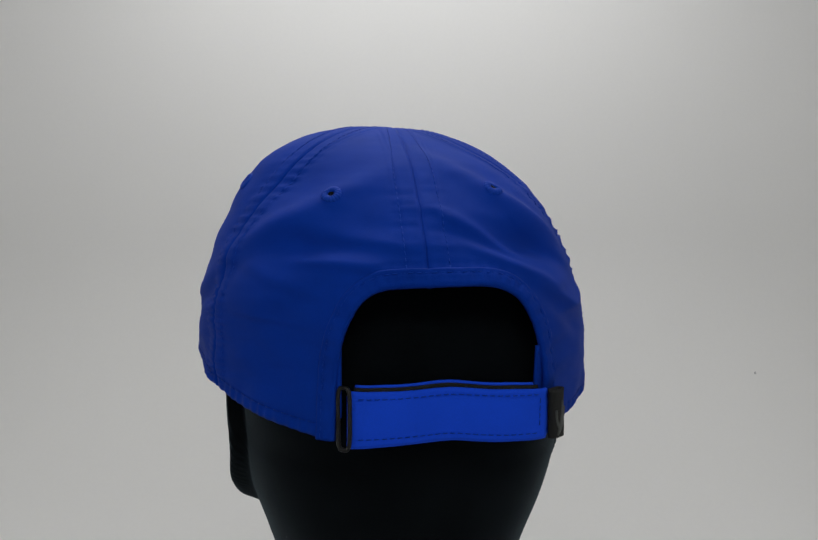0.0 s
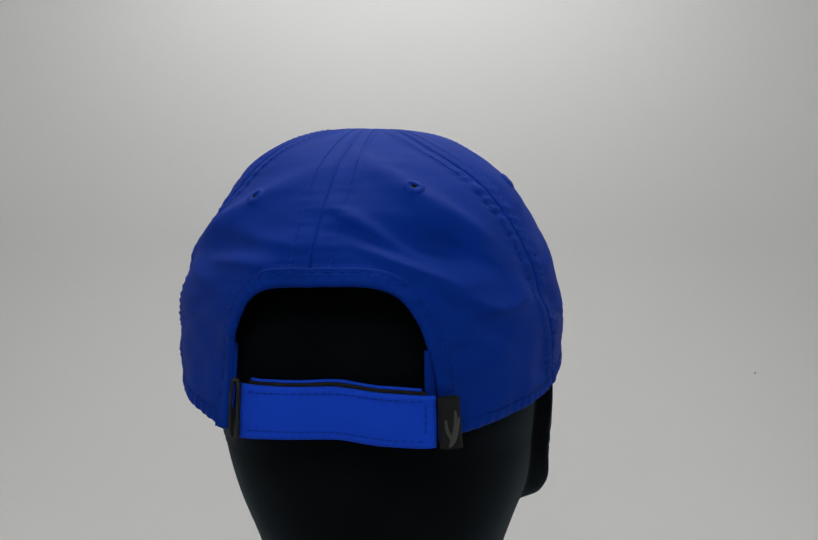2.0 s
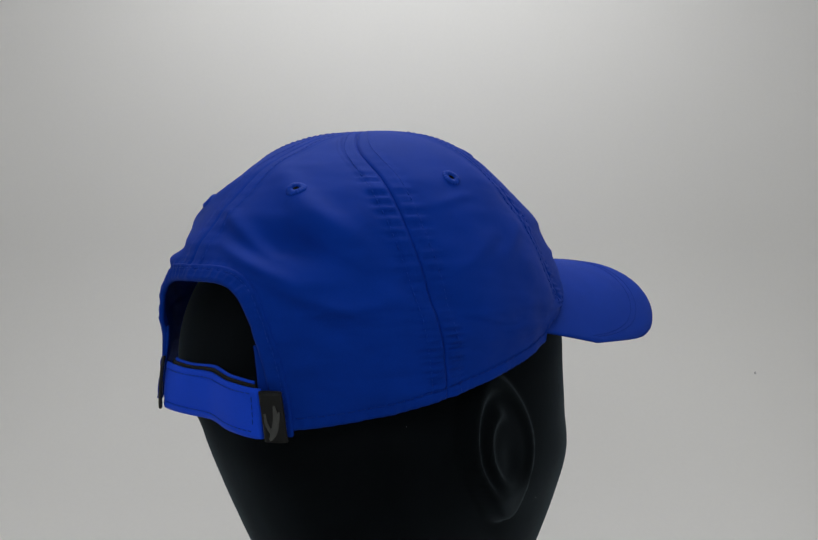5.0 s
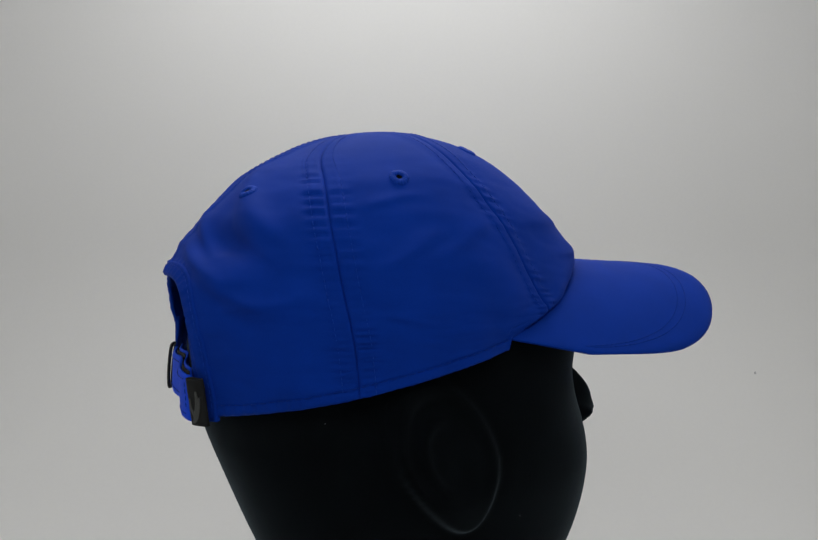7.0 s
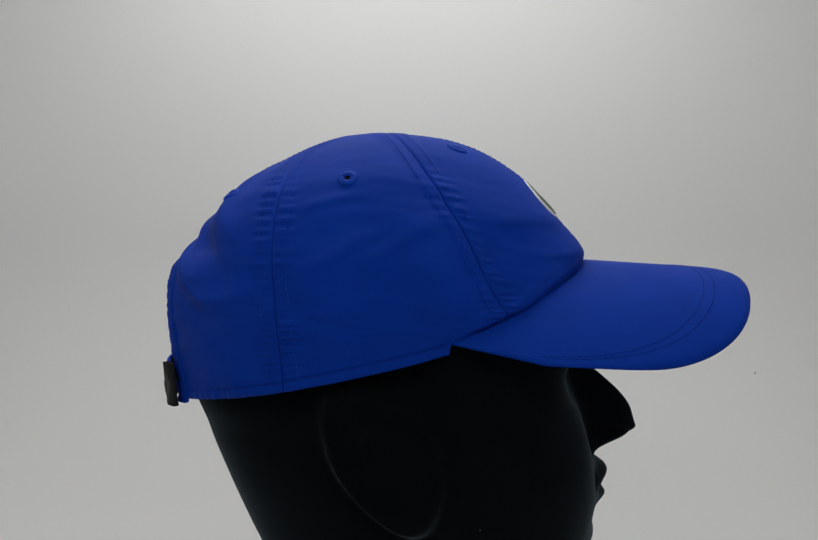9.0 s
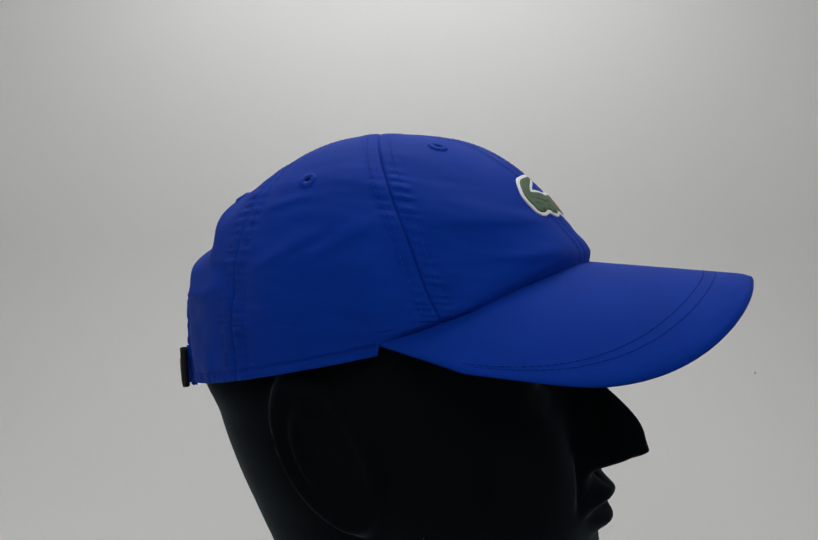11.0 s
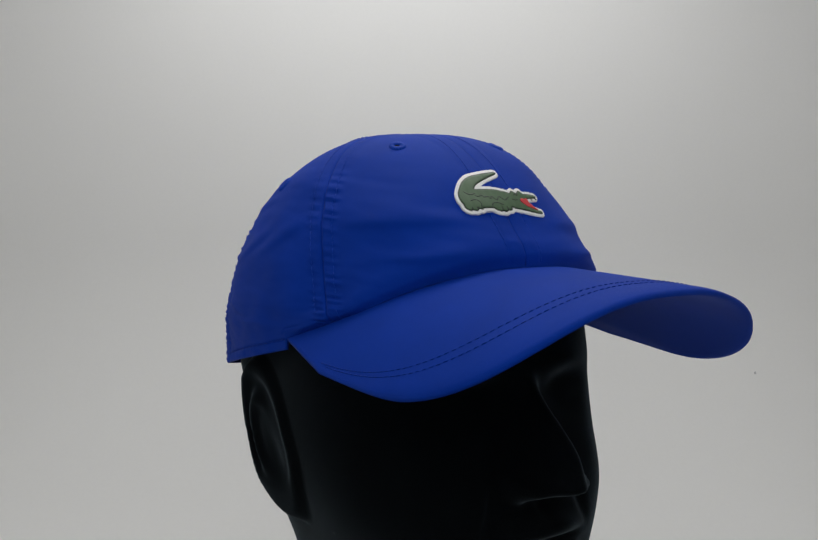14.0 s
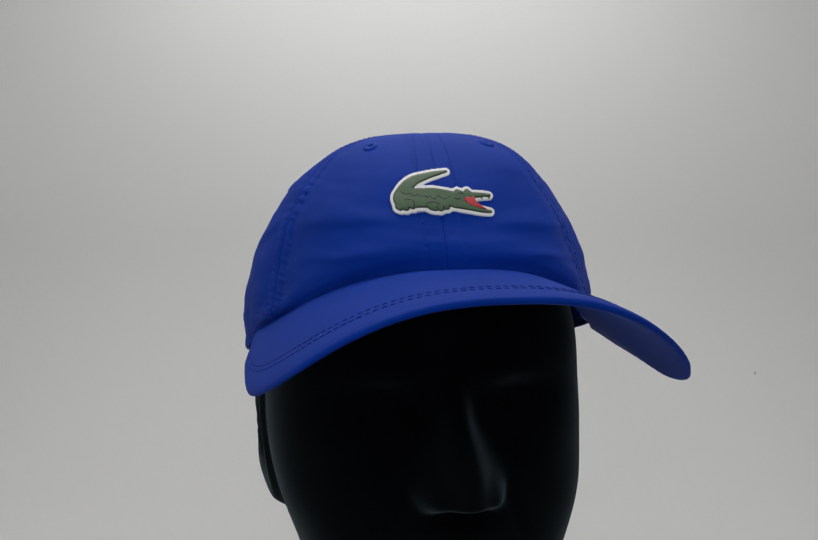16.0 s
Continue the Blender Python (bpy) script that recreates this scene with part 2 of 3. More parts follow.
# the worn form of the crown: bearing, width, height range, fall-off, metres
SWELLS = [(291, 12, 0.75, 0.5, 0.0011), (148, 12, 0.55, 0.22, 0.0024), (207, 16, 1.10, 0.28, -0.0062), (162, 13, 0.92, 0.26, 0.0026), (28, 18, 0.5, 0.24, 0.0048), (318, 14, 0.42, 0.2, 0.0030), (222, 22, 0.45, 0.14, -0.0050)]


def crown_raw(ph, ta):
    c, s = math.cos(ph), math.sin(ph)
    m = M0 + M1 * c + M2 * math.cos(2 * ph) + M3 * s
    n = N0 + N1 * c + N2 * math.cos(2 * ph)
    r = (abs(c / (FRONT if c > 0 else REAR)) ** PLAN + abs(s / (HALF_R if s > 0 else HALF_L)) ** PLAN) ** (-1 / PLAN) * (1 + SKEW * math.sin(2 * ph) + TRI * math.cos(3 * ph))
    for mid, wide, at, span, amp in SWELLS:
        off = (math.degrees(ph) - mid + 180) % 360 - 180
        if abs(off) < 3 * wide:
            r += amp * math.exp(-(off / wide) ** 2 - ((ta - at) / span) ** 2)
    if ta <= 1:
        t = ta * math.pi / 2
        rho, z = math.sin(t) ** (2 / m), MID_Z + (TOP_Z - MID_Z) * max(math.cos(t), 0) ** (2 / n)
    else:
        z = MID_Z - (ta - 1) * 0.08
        rho = 1 - TAPER * ((ta - 1) * 1.6) ** 2
    return rho * r * s, TOP_Y + (MID_Y - TOP_Y) * min(rho, 1) + rho * r * c, z


def crown_base(ph, ta):
    """The crown's plain form, eased where the dome runs into the side."""
    w = 0.17 - abs(ta - 0.98)
    if w <= 0:
        return crown_raw(ph, ta)
    w *= 0.9
    pts = [crown_raw(ph, ta + w * k) for k in (-1, -0.5, 0, 0.5, 1)]
    return tuple((q[0] + 2 * q[1] + 2 * q[2] + 2 * q[3] + q[4]) / 8 for q in zip(*pts))


def crown_normal(ph, ta):
    h = 0.004
    t0 = max(ta, 0.02)
    a, b = Vector(crown_base(ph + h, t0)), Vector(crown_base(ph - h, t0))
    c, d = Vector(crown_base(ph, t0 + h)), Vector(crown_base(ph, t0 - h))
    n = (a - b).cross(c - d)
    n.normalize()
    p = Vector(crown_base(ph, t0))
    return n if n.dot(p - Vector((0, -0.02, -0.06))) > 0 else -n


def on_crown(ph, ta, off=0.0):
    p, n = Vector(crown_base(ph, ta)), crown_normal(ph, ta)
    p += n * (off + folds(ph, ta))
    return place(*p)


def rim_at(ph, opening=True):
    """Where the cloth ends on the way down at this bearing."""
    lo, hi = 0.3, 1.9
    for _ in range(26):
        mid = (lo + hi) / 2
        x, y, z = crown_base(ph, mid)
        if z > rim_z(x, y, opening):
            lo = mid
        else:
            hi = mid
    return lo


def step_size(ph, ta):
    """Metres for a unit of bearing and of the way down."""
    h = 0.01
    a = (Vector(crown_base(ph + h, ta)) - Vector(crown_base(ph - h, ta))).length / (2 * h)
    b = (Vector(crown_base(ph, ta + h)) - Vector(crown_base(ph, ta - h))).length / (2 * h)
    return max(a, 1e-4), max(b, 1e-4)


CAP = tagged(new("baseball_cap"), "royal blue fabric baseball cap with curved brim on a black head", "cap")


def hem_swell(hem):
    """The cloth puffs over the brim and tucks in behind it."""
    return 0.0016 * math.exp(-((hem - 0.007) / 0.005) ** 2) - 0.0030 * smooth(0.0045, 0.0, hem)


def crown_panel(i):
    bm = bmesh.new()
    n = 150
    ks = [0.0, 0.006, 0.014, 0.025, 0.04, 0.055, 0.068, 0.078, 0.09, 0.105] + [0.12 + 0.76 * k / 40 for k in range(41)]
    ks += [1 - k for k in reversed(ks[:10])]
    if i in (2, 3):
        ks = sorted(set(ks + [0.12 + 0.76 * (k + 0.5) / 40 for k in range(40)]))
    rows, under, ends = [], [], []
    for k in ks:
        bear = lambda ta: seam_at(i, ta) + (seam_at(i + 1, ta) - seam_at(i, ta)) * k
        lo, hi = 0.3, 1.9
        for _ in range(24):
            mid = (lo + hi) / 2
            x, y, z = crown_base(bear(mid), mid)
            lo, hi = (mid, hi) if z > rim_z(x, y) else (lo, mid)
        ends.append(lo)
    level = min(ends) - 0.02
    for k, lo in zip(ks, ends):
        bear = lambda ta: seam_at(i, ta) + (seam_at(i + 1, ta) - seam_at(i, ta)) * k
        top, low = [], []
        for q in range(n + 1):
            ta = 0.004 + (level - 0.004) * q / 95 if q <= 95 else level + (lo - level) * (q - 95) / (n - 95)
            ph = bear(ta)
            p, nn = Vector(crown_base(ph, ta)), crown_normal(ph, ta)
            d = folds(ph, ta)
            hem = (lo - ta) * 0.1
            front = smooth(0.022, 0.040, p.y)
            d += front * hem_swell(hem)
            if front < 1:
                d -= (1 - front) * (0.0004 * math.exp(-((hem - 0.0062) / 0.0007) ** 2) + 0.0005 * smooth(0.0012, 0.0, hem))
                d += (1 - front) * 0.0003 * math.sin(ph * 140 + 2 * noise.noise(Vector((ph * 9, 0, 0)))) * smooth(0.008, 0.004, hem)
            top.append(place(*(p + nn * d)))
            low.append(place(*(p + nn * (d - 0.0013))))
        rows.append(top)
        under.append(low)
    slab(bm, rows, under)
    return part("panel", bm, BLUE, CAP)


PANELS = [crown_panel(i) for i in range(6)]


def stitch(bm, a, b, n, r=0.00019):
    """One sunk thread between two points on the cloth, bulging along n."""
    mid = (a + b) / 2 + n * 0.00008
    tube(bm, [a - n * 0.0001, a * 0.6 + mid * 0.4 + n * 0.0001, mid, b * 0.6 + mid * 0.4 + n * 0.0001, b - n * 0.0001], r, 5)


def world_normal(ph, ta):
    n = crown_normal(ph, ta)
    return (place(*n) - place(0, 0, 0)).normalized()


def stitch_row(pts, name, parent, pitch=0.0031, fill=0.62, thread=THREAD):
    """Threads along a line of (place, normal)."""
    bm = bmesh.new()
    run, nxt = 0.0, pitch * 0.3
    start = None
    for (p, n), (q, _) in zip(pts, pts[1:]):
        d = (q - p).length
        while nxt <= run + d:
            x = p + (q - p) * ((nxt - run) / d)
            if start is None:
                start = x
                nxt += pitch * fill
            else:
                stitch(bm, start, x, n)
                start = None
                nxt += pitch * (1 - fill)
        run += d
    return part(name, bm, thread, parent)


for i in range(6):
    end = rim_at(seam_at(i, 1.2))
    for side in (-1, 1):
        line = []
        for k in range(90):
            ta = 0.10 + (end - 0.115) * k / 89
            rr = 0.092 * math.sin(min(ta, 1) * math.pi / 2)
            ph = seam_at(i, ta) + side * 0.0062 * min(1, 0.3 + 1.6 * ta) / rr
            line.append((on_crown(ph, ta, 0.00006 + (hem_swell((end - ta) * 0.1) if i in (0, 1, 5) else 0)), world_normal(ph, ta)))
        stitch_row(line, "seam_stitching", PANELS[i])


def brim_edge(a):
    c, s = math.cos(a), math.sin(a)
    k = BRIM_P if c > 0 else BRIM_P - 0.2
    x, y = (BRIM_W + (0.0006 if c > 0 else 0)) * math.copysign(abs(c) ** (2 / k), c), BRIM_L * abs(s) ** (2 / k)
    q = radians(BRIM_TURN)
    return BRIM_X + x * math.cos(q) + y * math.sin(q), BRIM_Y + y * math.cos(q) - x * math.sin(q)


CORNER = radians(73.7)


def brim_point(a, b, dz=0.0):
    """a runs along the edge from one corner to the other, b from the crown outwards."""
    ph = CORNER * (1 - 2 * a / math.pi) * (1 if a < math.pi / 2 else 0.92)
    x0, y0, _ = crown_base(ph, rim_at(ph))
    x1, y1 = brim_edge(a)
    x, y = x0 + (x1 - x0) * b, y0 + (y1 - y0) * b
    return place(x, y, brim_z(x, y) + dz)


def visor():
    bm = bmesh.new()
    rows, under = [], []
    n, m = 160, 34
    for i in range(n + 1):
        a = math.pi * i / n
        rows.append([])
        under.append([])
        for k in range(m + 1):
            b = -0.04 + 1.04 * k / m
            edge = max(0.0, (k - m + 3) / 3)
            thick = 0.0012 + 0.0026 * smooth(0.0, 0.35, min(a, math.pi - a))
            rows[-1].append(brim_point(a, b, -0.0010 * edge ** 2 * thick / 0.0038))
            under[-1].append(brim_point(a, b, -thick + 0.0012 * edge ** 2 * thick / 0.0038))
    slab(bm, rows, under)
    return part("brim", bm, BLUE, CAP, "curved blue cloth brim")


BRIM = visor()
for inset in (0.0165, 0.0215):
    line = []
    for i in range(140):
        a = math.pi * (0.012 + 0.976 * i / 139)
        ln = (brim_point(a, 1) - brim_point(a, 0)).length
        line.append((brim_point(a, 1 - min(inset / max(ln, 1e-3), 0.5), 0.00006), Vector((0, 0, 1))))
    stitch_row(line, "brim_stitching", BRIM, thread=DARK_THREAD)

# ---- the head ----
HEAD_X = 0.0045
# half width, front and rear of the head by height
HEAD_W = [(-0.30, 0.080), (-0.26, 0.058), (-0.21, 0.052), (-0.175, 0.0586), (-0.15, 0.0665), (-0.125, 0.0753), (-0.10, 0.0800), (-0.075, 0.0800), (-0.045, 0.078), (-0.02, 0.070), (0.01, 0.052), (0.03, 0.030), (0.042, 0.004)]
HEAD_F = [(-0.30, 0.06), (-0.26, 0.03), (-0.205, 0.045), (-0.185, 0.083), (-0.175, 0.094), (-0.15, 0.1020), (-0.125, 0.1022), (-0.10, 0.0945), (-0.075, 0.0915), (-0.045, 0.089), (-0.02, 0.080), (0.01, 0.058), (0.03, 0.030), (0.042, -0.018)]
HEAD_B = [(-0.30, 0.10), (-0.26, 0.075), (-0.21, 0.066), (-0.175, 0.0737), (-0.15, 0.0843), (-0.125, 0.0945), (-0.10, 0.1040), (-0.075, 0.1105), (-0.045, 0.1085), (-0.02, 0.098), (0.01, 0.076), (0.03, 0.046), (0.042, 0.022)]


def head_table(table, z):
    """Even curve through a table of (height, value)."""
    k = next((k for k in range(len(table) - 1) if z <= table[k + 1][0]), len(table) - 2)
    (x1, p1), (x2, p2) = table[k], table[k + 1]
    x0, p0 = table[max(k - 1, 0)]
    x3, p3 = table[min(k + 2, len(table) - 1)]
    m1, m2, w = (p2 - p0) / (x2 - x0), (p3 - p1) / (x3 - x1), x2 - x1
    u = min(max((z - x1) / w, 0), 1)
    return (2 * u ** 3 - 3 * u * u + 1) * p1 + (u ** 3 - 2 * u * u + u) * w * m1 + (3 * u * u - 2 * u ** 3) * p2 + (u ** 3 - u * u) * w * m2


def face(x, z):
    """How far nose, lips, chin and brow stand out of the plain front."""
    ax = abs(x)
    g = smooth(-0.056, -0.100, z) * smooth(-0.1190, -0.1075, z)
    wide = 0.0068 + 0.0062 * smooth(-0.078, -0.102, z)
    d = 0.0315 * g * math.exp(-(ax / wide) ** 2.3)
    # wings of the nose and the groove behind them
    d += 0.0110 * math.exp(-((ax - 0.0138) / 0.0058) ** 2 - ((z + 0.1095) / 0.0072) ** 2)
    d -= 0.0022 * math.exp(-((ax - 0.0220 - 0.35 * max(-0.112 - z, 0)) / 0.0035) ** 2) * smooth(-0.104, -0.112, z) * smooth(-0.140, -0.124, z)
    # upper lip with its dip, lower lip, chin
    d += 0.0092 * math.exp(-((z + 0.1300 + 6 * ax * ax) / 0.0052) ** 2) * math.exp(-(ax / 0.020) ** 2.4)
    d -= 0.0013 * math.exp(-(ax / 0.003) ** 2) * math.exp(-((z + 0.1215) / 0.005) ** 2)
    d += 0.0082 * math.exp(-((z + 0.1437 - 5 * ax * ax) / 0.0052) ** 2) * math.exp(-(ax / 0.017) ** 2.4)
    d -= 0.0030 * math.exp(-((z + 0.1370) / 0.0020) ** 2) * math.exp(-(ax / 0.022) ** 4)
    d += 0.0070 * math.exp(-((z + 0.168) / 0.011) ** 2) * math.exp(-(ax / 0.02) ** 2)
    # eye sockets, lids, brow, cheeks
    d -= 0.0095 * math.exp(-((z + 0.076) / 0.0105) ** 2) * math.exp(-((ax - 0.029) / 0.0155) ** 2)
    d += 0.0042 * math.exp(-((z + 0.0775) / 0.0058) ** 2) * math.exp(-((ax - 0.031) / 0.011) ** 2)
    d += 0.0045 * math.exp(-((z + 0.0605 + 0.12 * max(ax - 0.03, 0)) / 0.0065) ** 2) * math.exp(-((ax - 0.028) / 0.020) ** 2)
    d += 0.0030 * math.exp(-((z + 0.104) / 0.015) ** 2) * math.exp(-((ax - 0.043) / 0.015) ** 2)
    return d


def ear(y, z):
    """How far the ear stands out of the side: a tilted shell with its rolled rim, its hollow and the lobe."""
    v = z + 0.103
    u = y + 0.0075 + 0.34 * v
    wide = 0.0255 * (1 - 0.22 * smooth(0.0, -0.04, v))
    q = math.sqrt((u / wide) ** 2 + (v / 0.0395) ** 2)
    if q > 1.3:
        return 0.0
    rear = 0.42 + 0.58 * smooth(0.020, -0.018, u)
    d = (0.0074 + 0.0026 * smooth(0.0, -0.025, v)) * smooth(1.07, 0.90, q) * rear
    d -= 0.0034 * smooth(0.84, 0.66, q) * smooth(-0.024, -0.010, v) * rear
    d += 0.0030 * math.exp(-((q - 0.48) / 0.10) ** 2) * smooth(0.008, -0.004, u) * smooth(-0.022, -0.008, v)
    d -= 0.0014 * math.exp(-(((u - 0.004) / 0.007) ** 2 + ((v + 0.006) / 0.011) ** 2))
    return d


def mannequin():
    bm = bmesh.new()
    rows = []
    levels = [-0.30 + 0.11 * i / 22 for i in range(22)] + [-0.19 + 0.145 * i / 145 for i in range(145)] + [-0.045 + 0.087 * i / 26 for i in range(27)]
    turns = [2 * math.pi * k / 300 for k in range(300)]
    # more points across the nose and the lips
    turns = [a - 0.55 * math.sin(a) for a in turns]
    for z in levels:
        w, f, b = (head_table(t, z) for t in (HEAD_W, HEAD_F, HEAD_B))
        row = []
        for ph in turns:
            c, s = math.cos(ph), math.sin(ph)
            e = 2.62 + 0.15 * smooth(-0.095, -0.125, z) if c > 0 else 2.34 + 0.9 * smooth(-0.10, -0.06, z) * smooth(0.0, -0.03, z)
            r = (abs(c / (f if c > 0 else b)) ** e + abs(s / w) ** e) ** (-1 / e)
            x, y = r * s, r * c
            if c > 0 and -0.19 < z < -0.045:
                y += face(x, z) * smooth(0.0, 0.03, y)
            if abs(s) > 0.5:
                x += math.copysign(ear(y, z), x)
            row.append(place(x + HEAD_X, y, z))
        rows.append(row)
    vs = grid(bm, rows, close=True)
    bm.faces.new(vs[0])
    bm.faces.new(vs[-1])
    return tagged(part("mannequin_head", bm, VELVET), "black velvet display head wearing the cap", "mannequin head")


HEAD = mannequin()

# ---- small things of the cap ----
def at_xz(x, z, rear):
    """Bearing and way down of the point of the crown with these x and z, on its rear or its front."""
    lo, hi = (math.pi / 2, 3 * math.pi / 2) if rear else (-math.pi / 2, math.pi / 2)
    ta = 1.0
    for _ in range(19):
        ph = (lo + hi) / 2
        a, c = 0.02, 1.9
        for _ in range(18):
            ta = (a + c) / 2
            if crown_base(ph, ta)[2] > z:
                a = ta
            else:
                c = ta
        if (crown_base(ph, ta)[0] > x) == rear:
            lo = ph
        else:
            hi = ph
    return ph, ta


def on_xz(x, z, off, rear=True, folded=True):
    ph, ta = at_xz(x, z, rear)
    if folded:
        return on_crown(ph, ta, off)
    return place(*(Vector(crown_base(ph, ta)) + crown_normal(ph, ta) * off))


def eyelet(bearing, z):
    """A sewn ring round a black disc that stands for its dark middle."""
    ph = radians(bearing)
    a, c = 0.02, 1.5
    for _ in range(24):
        ta = (a + c) / 2
        if crown_base(ph, ta)[2] > z:
            a = ta
        else:
            c = ta
    su, sv = step_size(ph, ta)
    bm = bmesh.new()
    rows = []
    turns = 72
    for i in range(turns):
        t = 2 * math.pi * i / turns
        row = []
        thread = 0.00022 * (1 if i % 4 < 2 else -1) + 0.0002 * noise.noise(Vector((math.cos(t) * 2, math.sin(t) * 2, bearing)))
        for k in range(9):
            g = math.pi * k / 8
            rad = 0.0030 - math.cos(g) * (0.00165 + thread * 0.6)
            off = -0.0002 + math.sin(g) * (0.0013 + thread * 0.5)
            row.append(on_crown(ph + rad * math.cos(t) / su, ta + rad * math.sin(t) / sv, off))
        rows.append(row)
    rows.append(rows[0])
    vs = grid(bm, rows)
    bmesh.ops.remove_doubles(bm, verts=bm.verts, dist=1e-6)
    ring = part("eyelet", bm, THREAD, CAP, "sewn blue ventilation eyelet")
    # nothing is cut here: the shade inside the ring is a black disc
    bm = bmesh.new()
    hole_shade = [[on_crown(ph + r * math.cos(2 * math.pi * i / 20) / su, ta + r * math.sin(2 * math.pi * i / 20) / sv, 0.0002) for i in range(20)] for r in (0.0013, 0.0003)]
    v = grid(bm, hole_shade, close=True)
    bm.faces.new(v[-1])
    part("hole_shade", bm, VELVET, ring)


for bearing, z in ((158.7, 0.0168), (204.5, 0.0136), (106.2, 0.0248), (252, 0.0230), (40.5, 0.0417), (326, 0.0432)):
    eyelet(bearing, z)


# hem stitching along the rim
def rim_line(a0, a1, inset):
    line = []
    n = int(abs(a1 - a0) * 1.2)
    for k in range(n + 1):
        ph = radians(a0 + (a1 - a0) * k / n)
        ta = rim_at(ph, False) - inset / 0.1
        line.append((on_crown(ph, ta, 0.0), world_normal(ph, ta)))
    return line


stitch_row(rim_line(75, 156, 0.0062), "hem_stitching", CAP, 0.0042, 0.72, DARK_THREAD)
stitch_row(rim_line(201, 285, 0.0062), "hem_stitching", CAP, 0.0042, 0.72, DARK_THREAD)


# ---- rear opening: folded edge and its threads ----
def opening(k, out):
    """Along the arch of the opening, k from -1 to 1, and outwards from its edge."""
    f = lambda k: (ARCH_X + ARCH_W * k, arch_z(k))
    s = math.copysign(1 - (1 - abs(k)) ** 2.2, k) * 0.99985
    a, b = f(max(s - 0.002, -0.99999)), f(min(s + 0.002, 0.99999))
    tx, tz = b[0] - a[0], b[1] - a[1]
    ln = math.hypot(tx, tz)
    x, z = f(s)
    return x - tz / ln * out, z + tx / ln * out


def edge_binding():
    bm = bmesh.new()
    top, low = [], []
    n = 100
    for i in range(n + 1):
        k = -1 + 2 * i / n
        a, b = [], []
        for q in range(9):
            o = -0.0006 + 0.0066 * q / 8
            x, z = opening(k, o)
            z = max(z, RIM_Z + RIM_SLOPE * -0.116 + RIM_TILT * x)
            h = 0.0009 - 0.0009 * (q == 0) - 0.0006 * (q == 8) + 0.0006 * math.sin(i * 2.1 + 2 * noise.noise(Vector((i * 0.3, 0, 0)))) * math.sin(math.pi * q / 8)
            h -= 0.0005 * (q == 6)
            a.append(on_xz(x, z, h))
            b.append(on_xz(x, z, -0.0016))
        top.append(a)
        low.append(b)
    slab(bm, top, low)
    return part("edge_binding", bm, BLUE, CAP, "folded blue cloth edge of the rear opening")


BINDING = edge_binding()
line = []
for i in range(100):
    x, z = opening(-0.97 + 1.94 * i / 99, 0.0042)
    ph, ta = at_xz(x, z, True)
    line.append((on_crown(ph, ta, 0.0006), world_normal(ph, ta)))
stitch_row(line, "edge_stitching", BINDING)


# ---- strap, buckle and tag ----
def bow(x):
    return -0.0024 + 0.0056 * smooth(0.005, 0.040, x) - 0.0098 * math.sin(math.pi * min(max((x + 0.037) / 0.080, 0), 1))


def band(x0, x1, z0, z1, back, thick, wave, n=50, m=12):
    bm = bmesh.new()
    top, low = [], []
    for i in range(n + 1):
        x = x0 + (x1 - x0) * i / n
        a, b = [], []
        for q in range(m + 1):
            z = (z0 + (z1 - z0) * q / m) + 0.012 * (x - 0.035) * (2 * q / m - 1) + wave * (noise.noise(Vector((x * 45, 3.0, z0 * 9))) + 0.4 * noise.noise(Vector((x * 110, 8.0, 1))))
            off = bow(x) - back + 0.0007 * noise.noise(Vector((x * 60, z * 60, 1.5)))
            e = 0.0004 * (q in (0, m)) + 0.0003 * (q in (2, m - 2))
            a.append(on_xz(x, z, off - e, folded=False))
            b.append(on_xz(x, z, off - thick, folded=False))
        top.append(a)
        low.append(b)
    slab(bm, top, low)
    return bm


STRAP = part("strap", band(-0.0366, 0.0450, -0.0632, -0.0842, 0.0, 0.0016, 0.0007), STRAP_BLUE, CAP, "bright blue fabric adjuster strap")
part("strap_end", band(-0.0352, 0.0415, -0.0610, -0.0690, 0.0034, 0.0012, 0.0010), STRAP_BLUE, CAP, "loose blue strap end behind the strap")
# black strip added between the two strap layers, only to darken their gap
part("strap_gap_dark", band(-0.0352, 0.0425, -0.0619, -0.0770, 0.0022, 0.0007, 0.0009), TAPE, CAP, "black strip added to darken the gap between the strap layers")
for z in (-0.0654, -0.0814):
    line = []
    for i in range(70):
        x = -0.0335 + 0.075 * i / 69
        zz = z + 0.0007 * noise.noise(Vector((x * 45, 3.0, -0.0628 * 9)))
        p, q = on_xz(x, zz, bow(x) + 0.0001, folded=False), on_xz(x, zz, bow(x) + 0.002, folded=False)
        line.append((p, (q - p).normalized()))
    stitch_row(line, "strap_stitching", STRAP, thread=THREAD)
line = []
for i in range(20):
    z = -0.0662 - 0.0145 * i / 19
    p, q = on_xz(0.0415, z, bow(0.0415) + 0.0001, folded=False), on_xz(0.0415, z, bow(0.0415) + 0.002, folded=False)
    line.append((p, (q - p).normalized()))
stitch_row(line, "strap_stitching", STRAP, thread=THREAD)

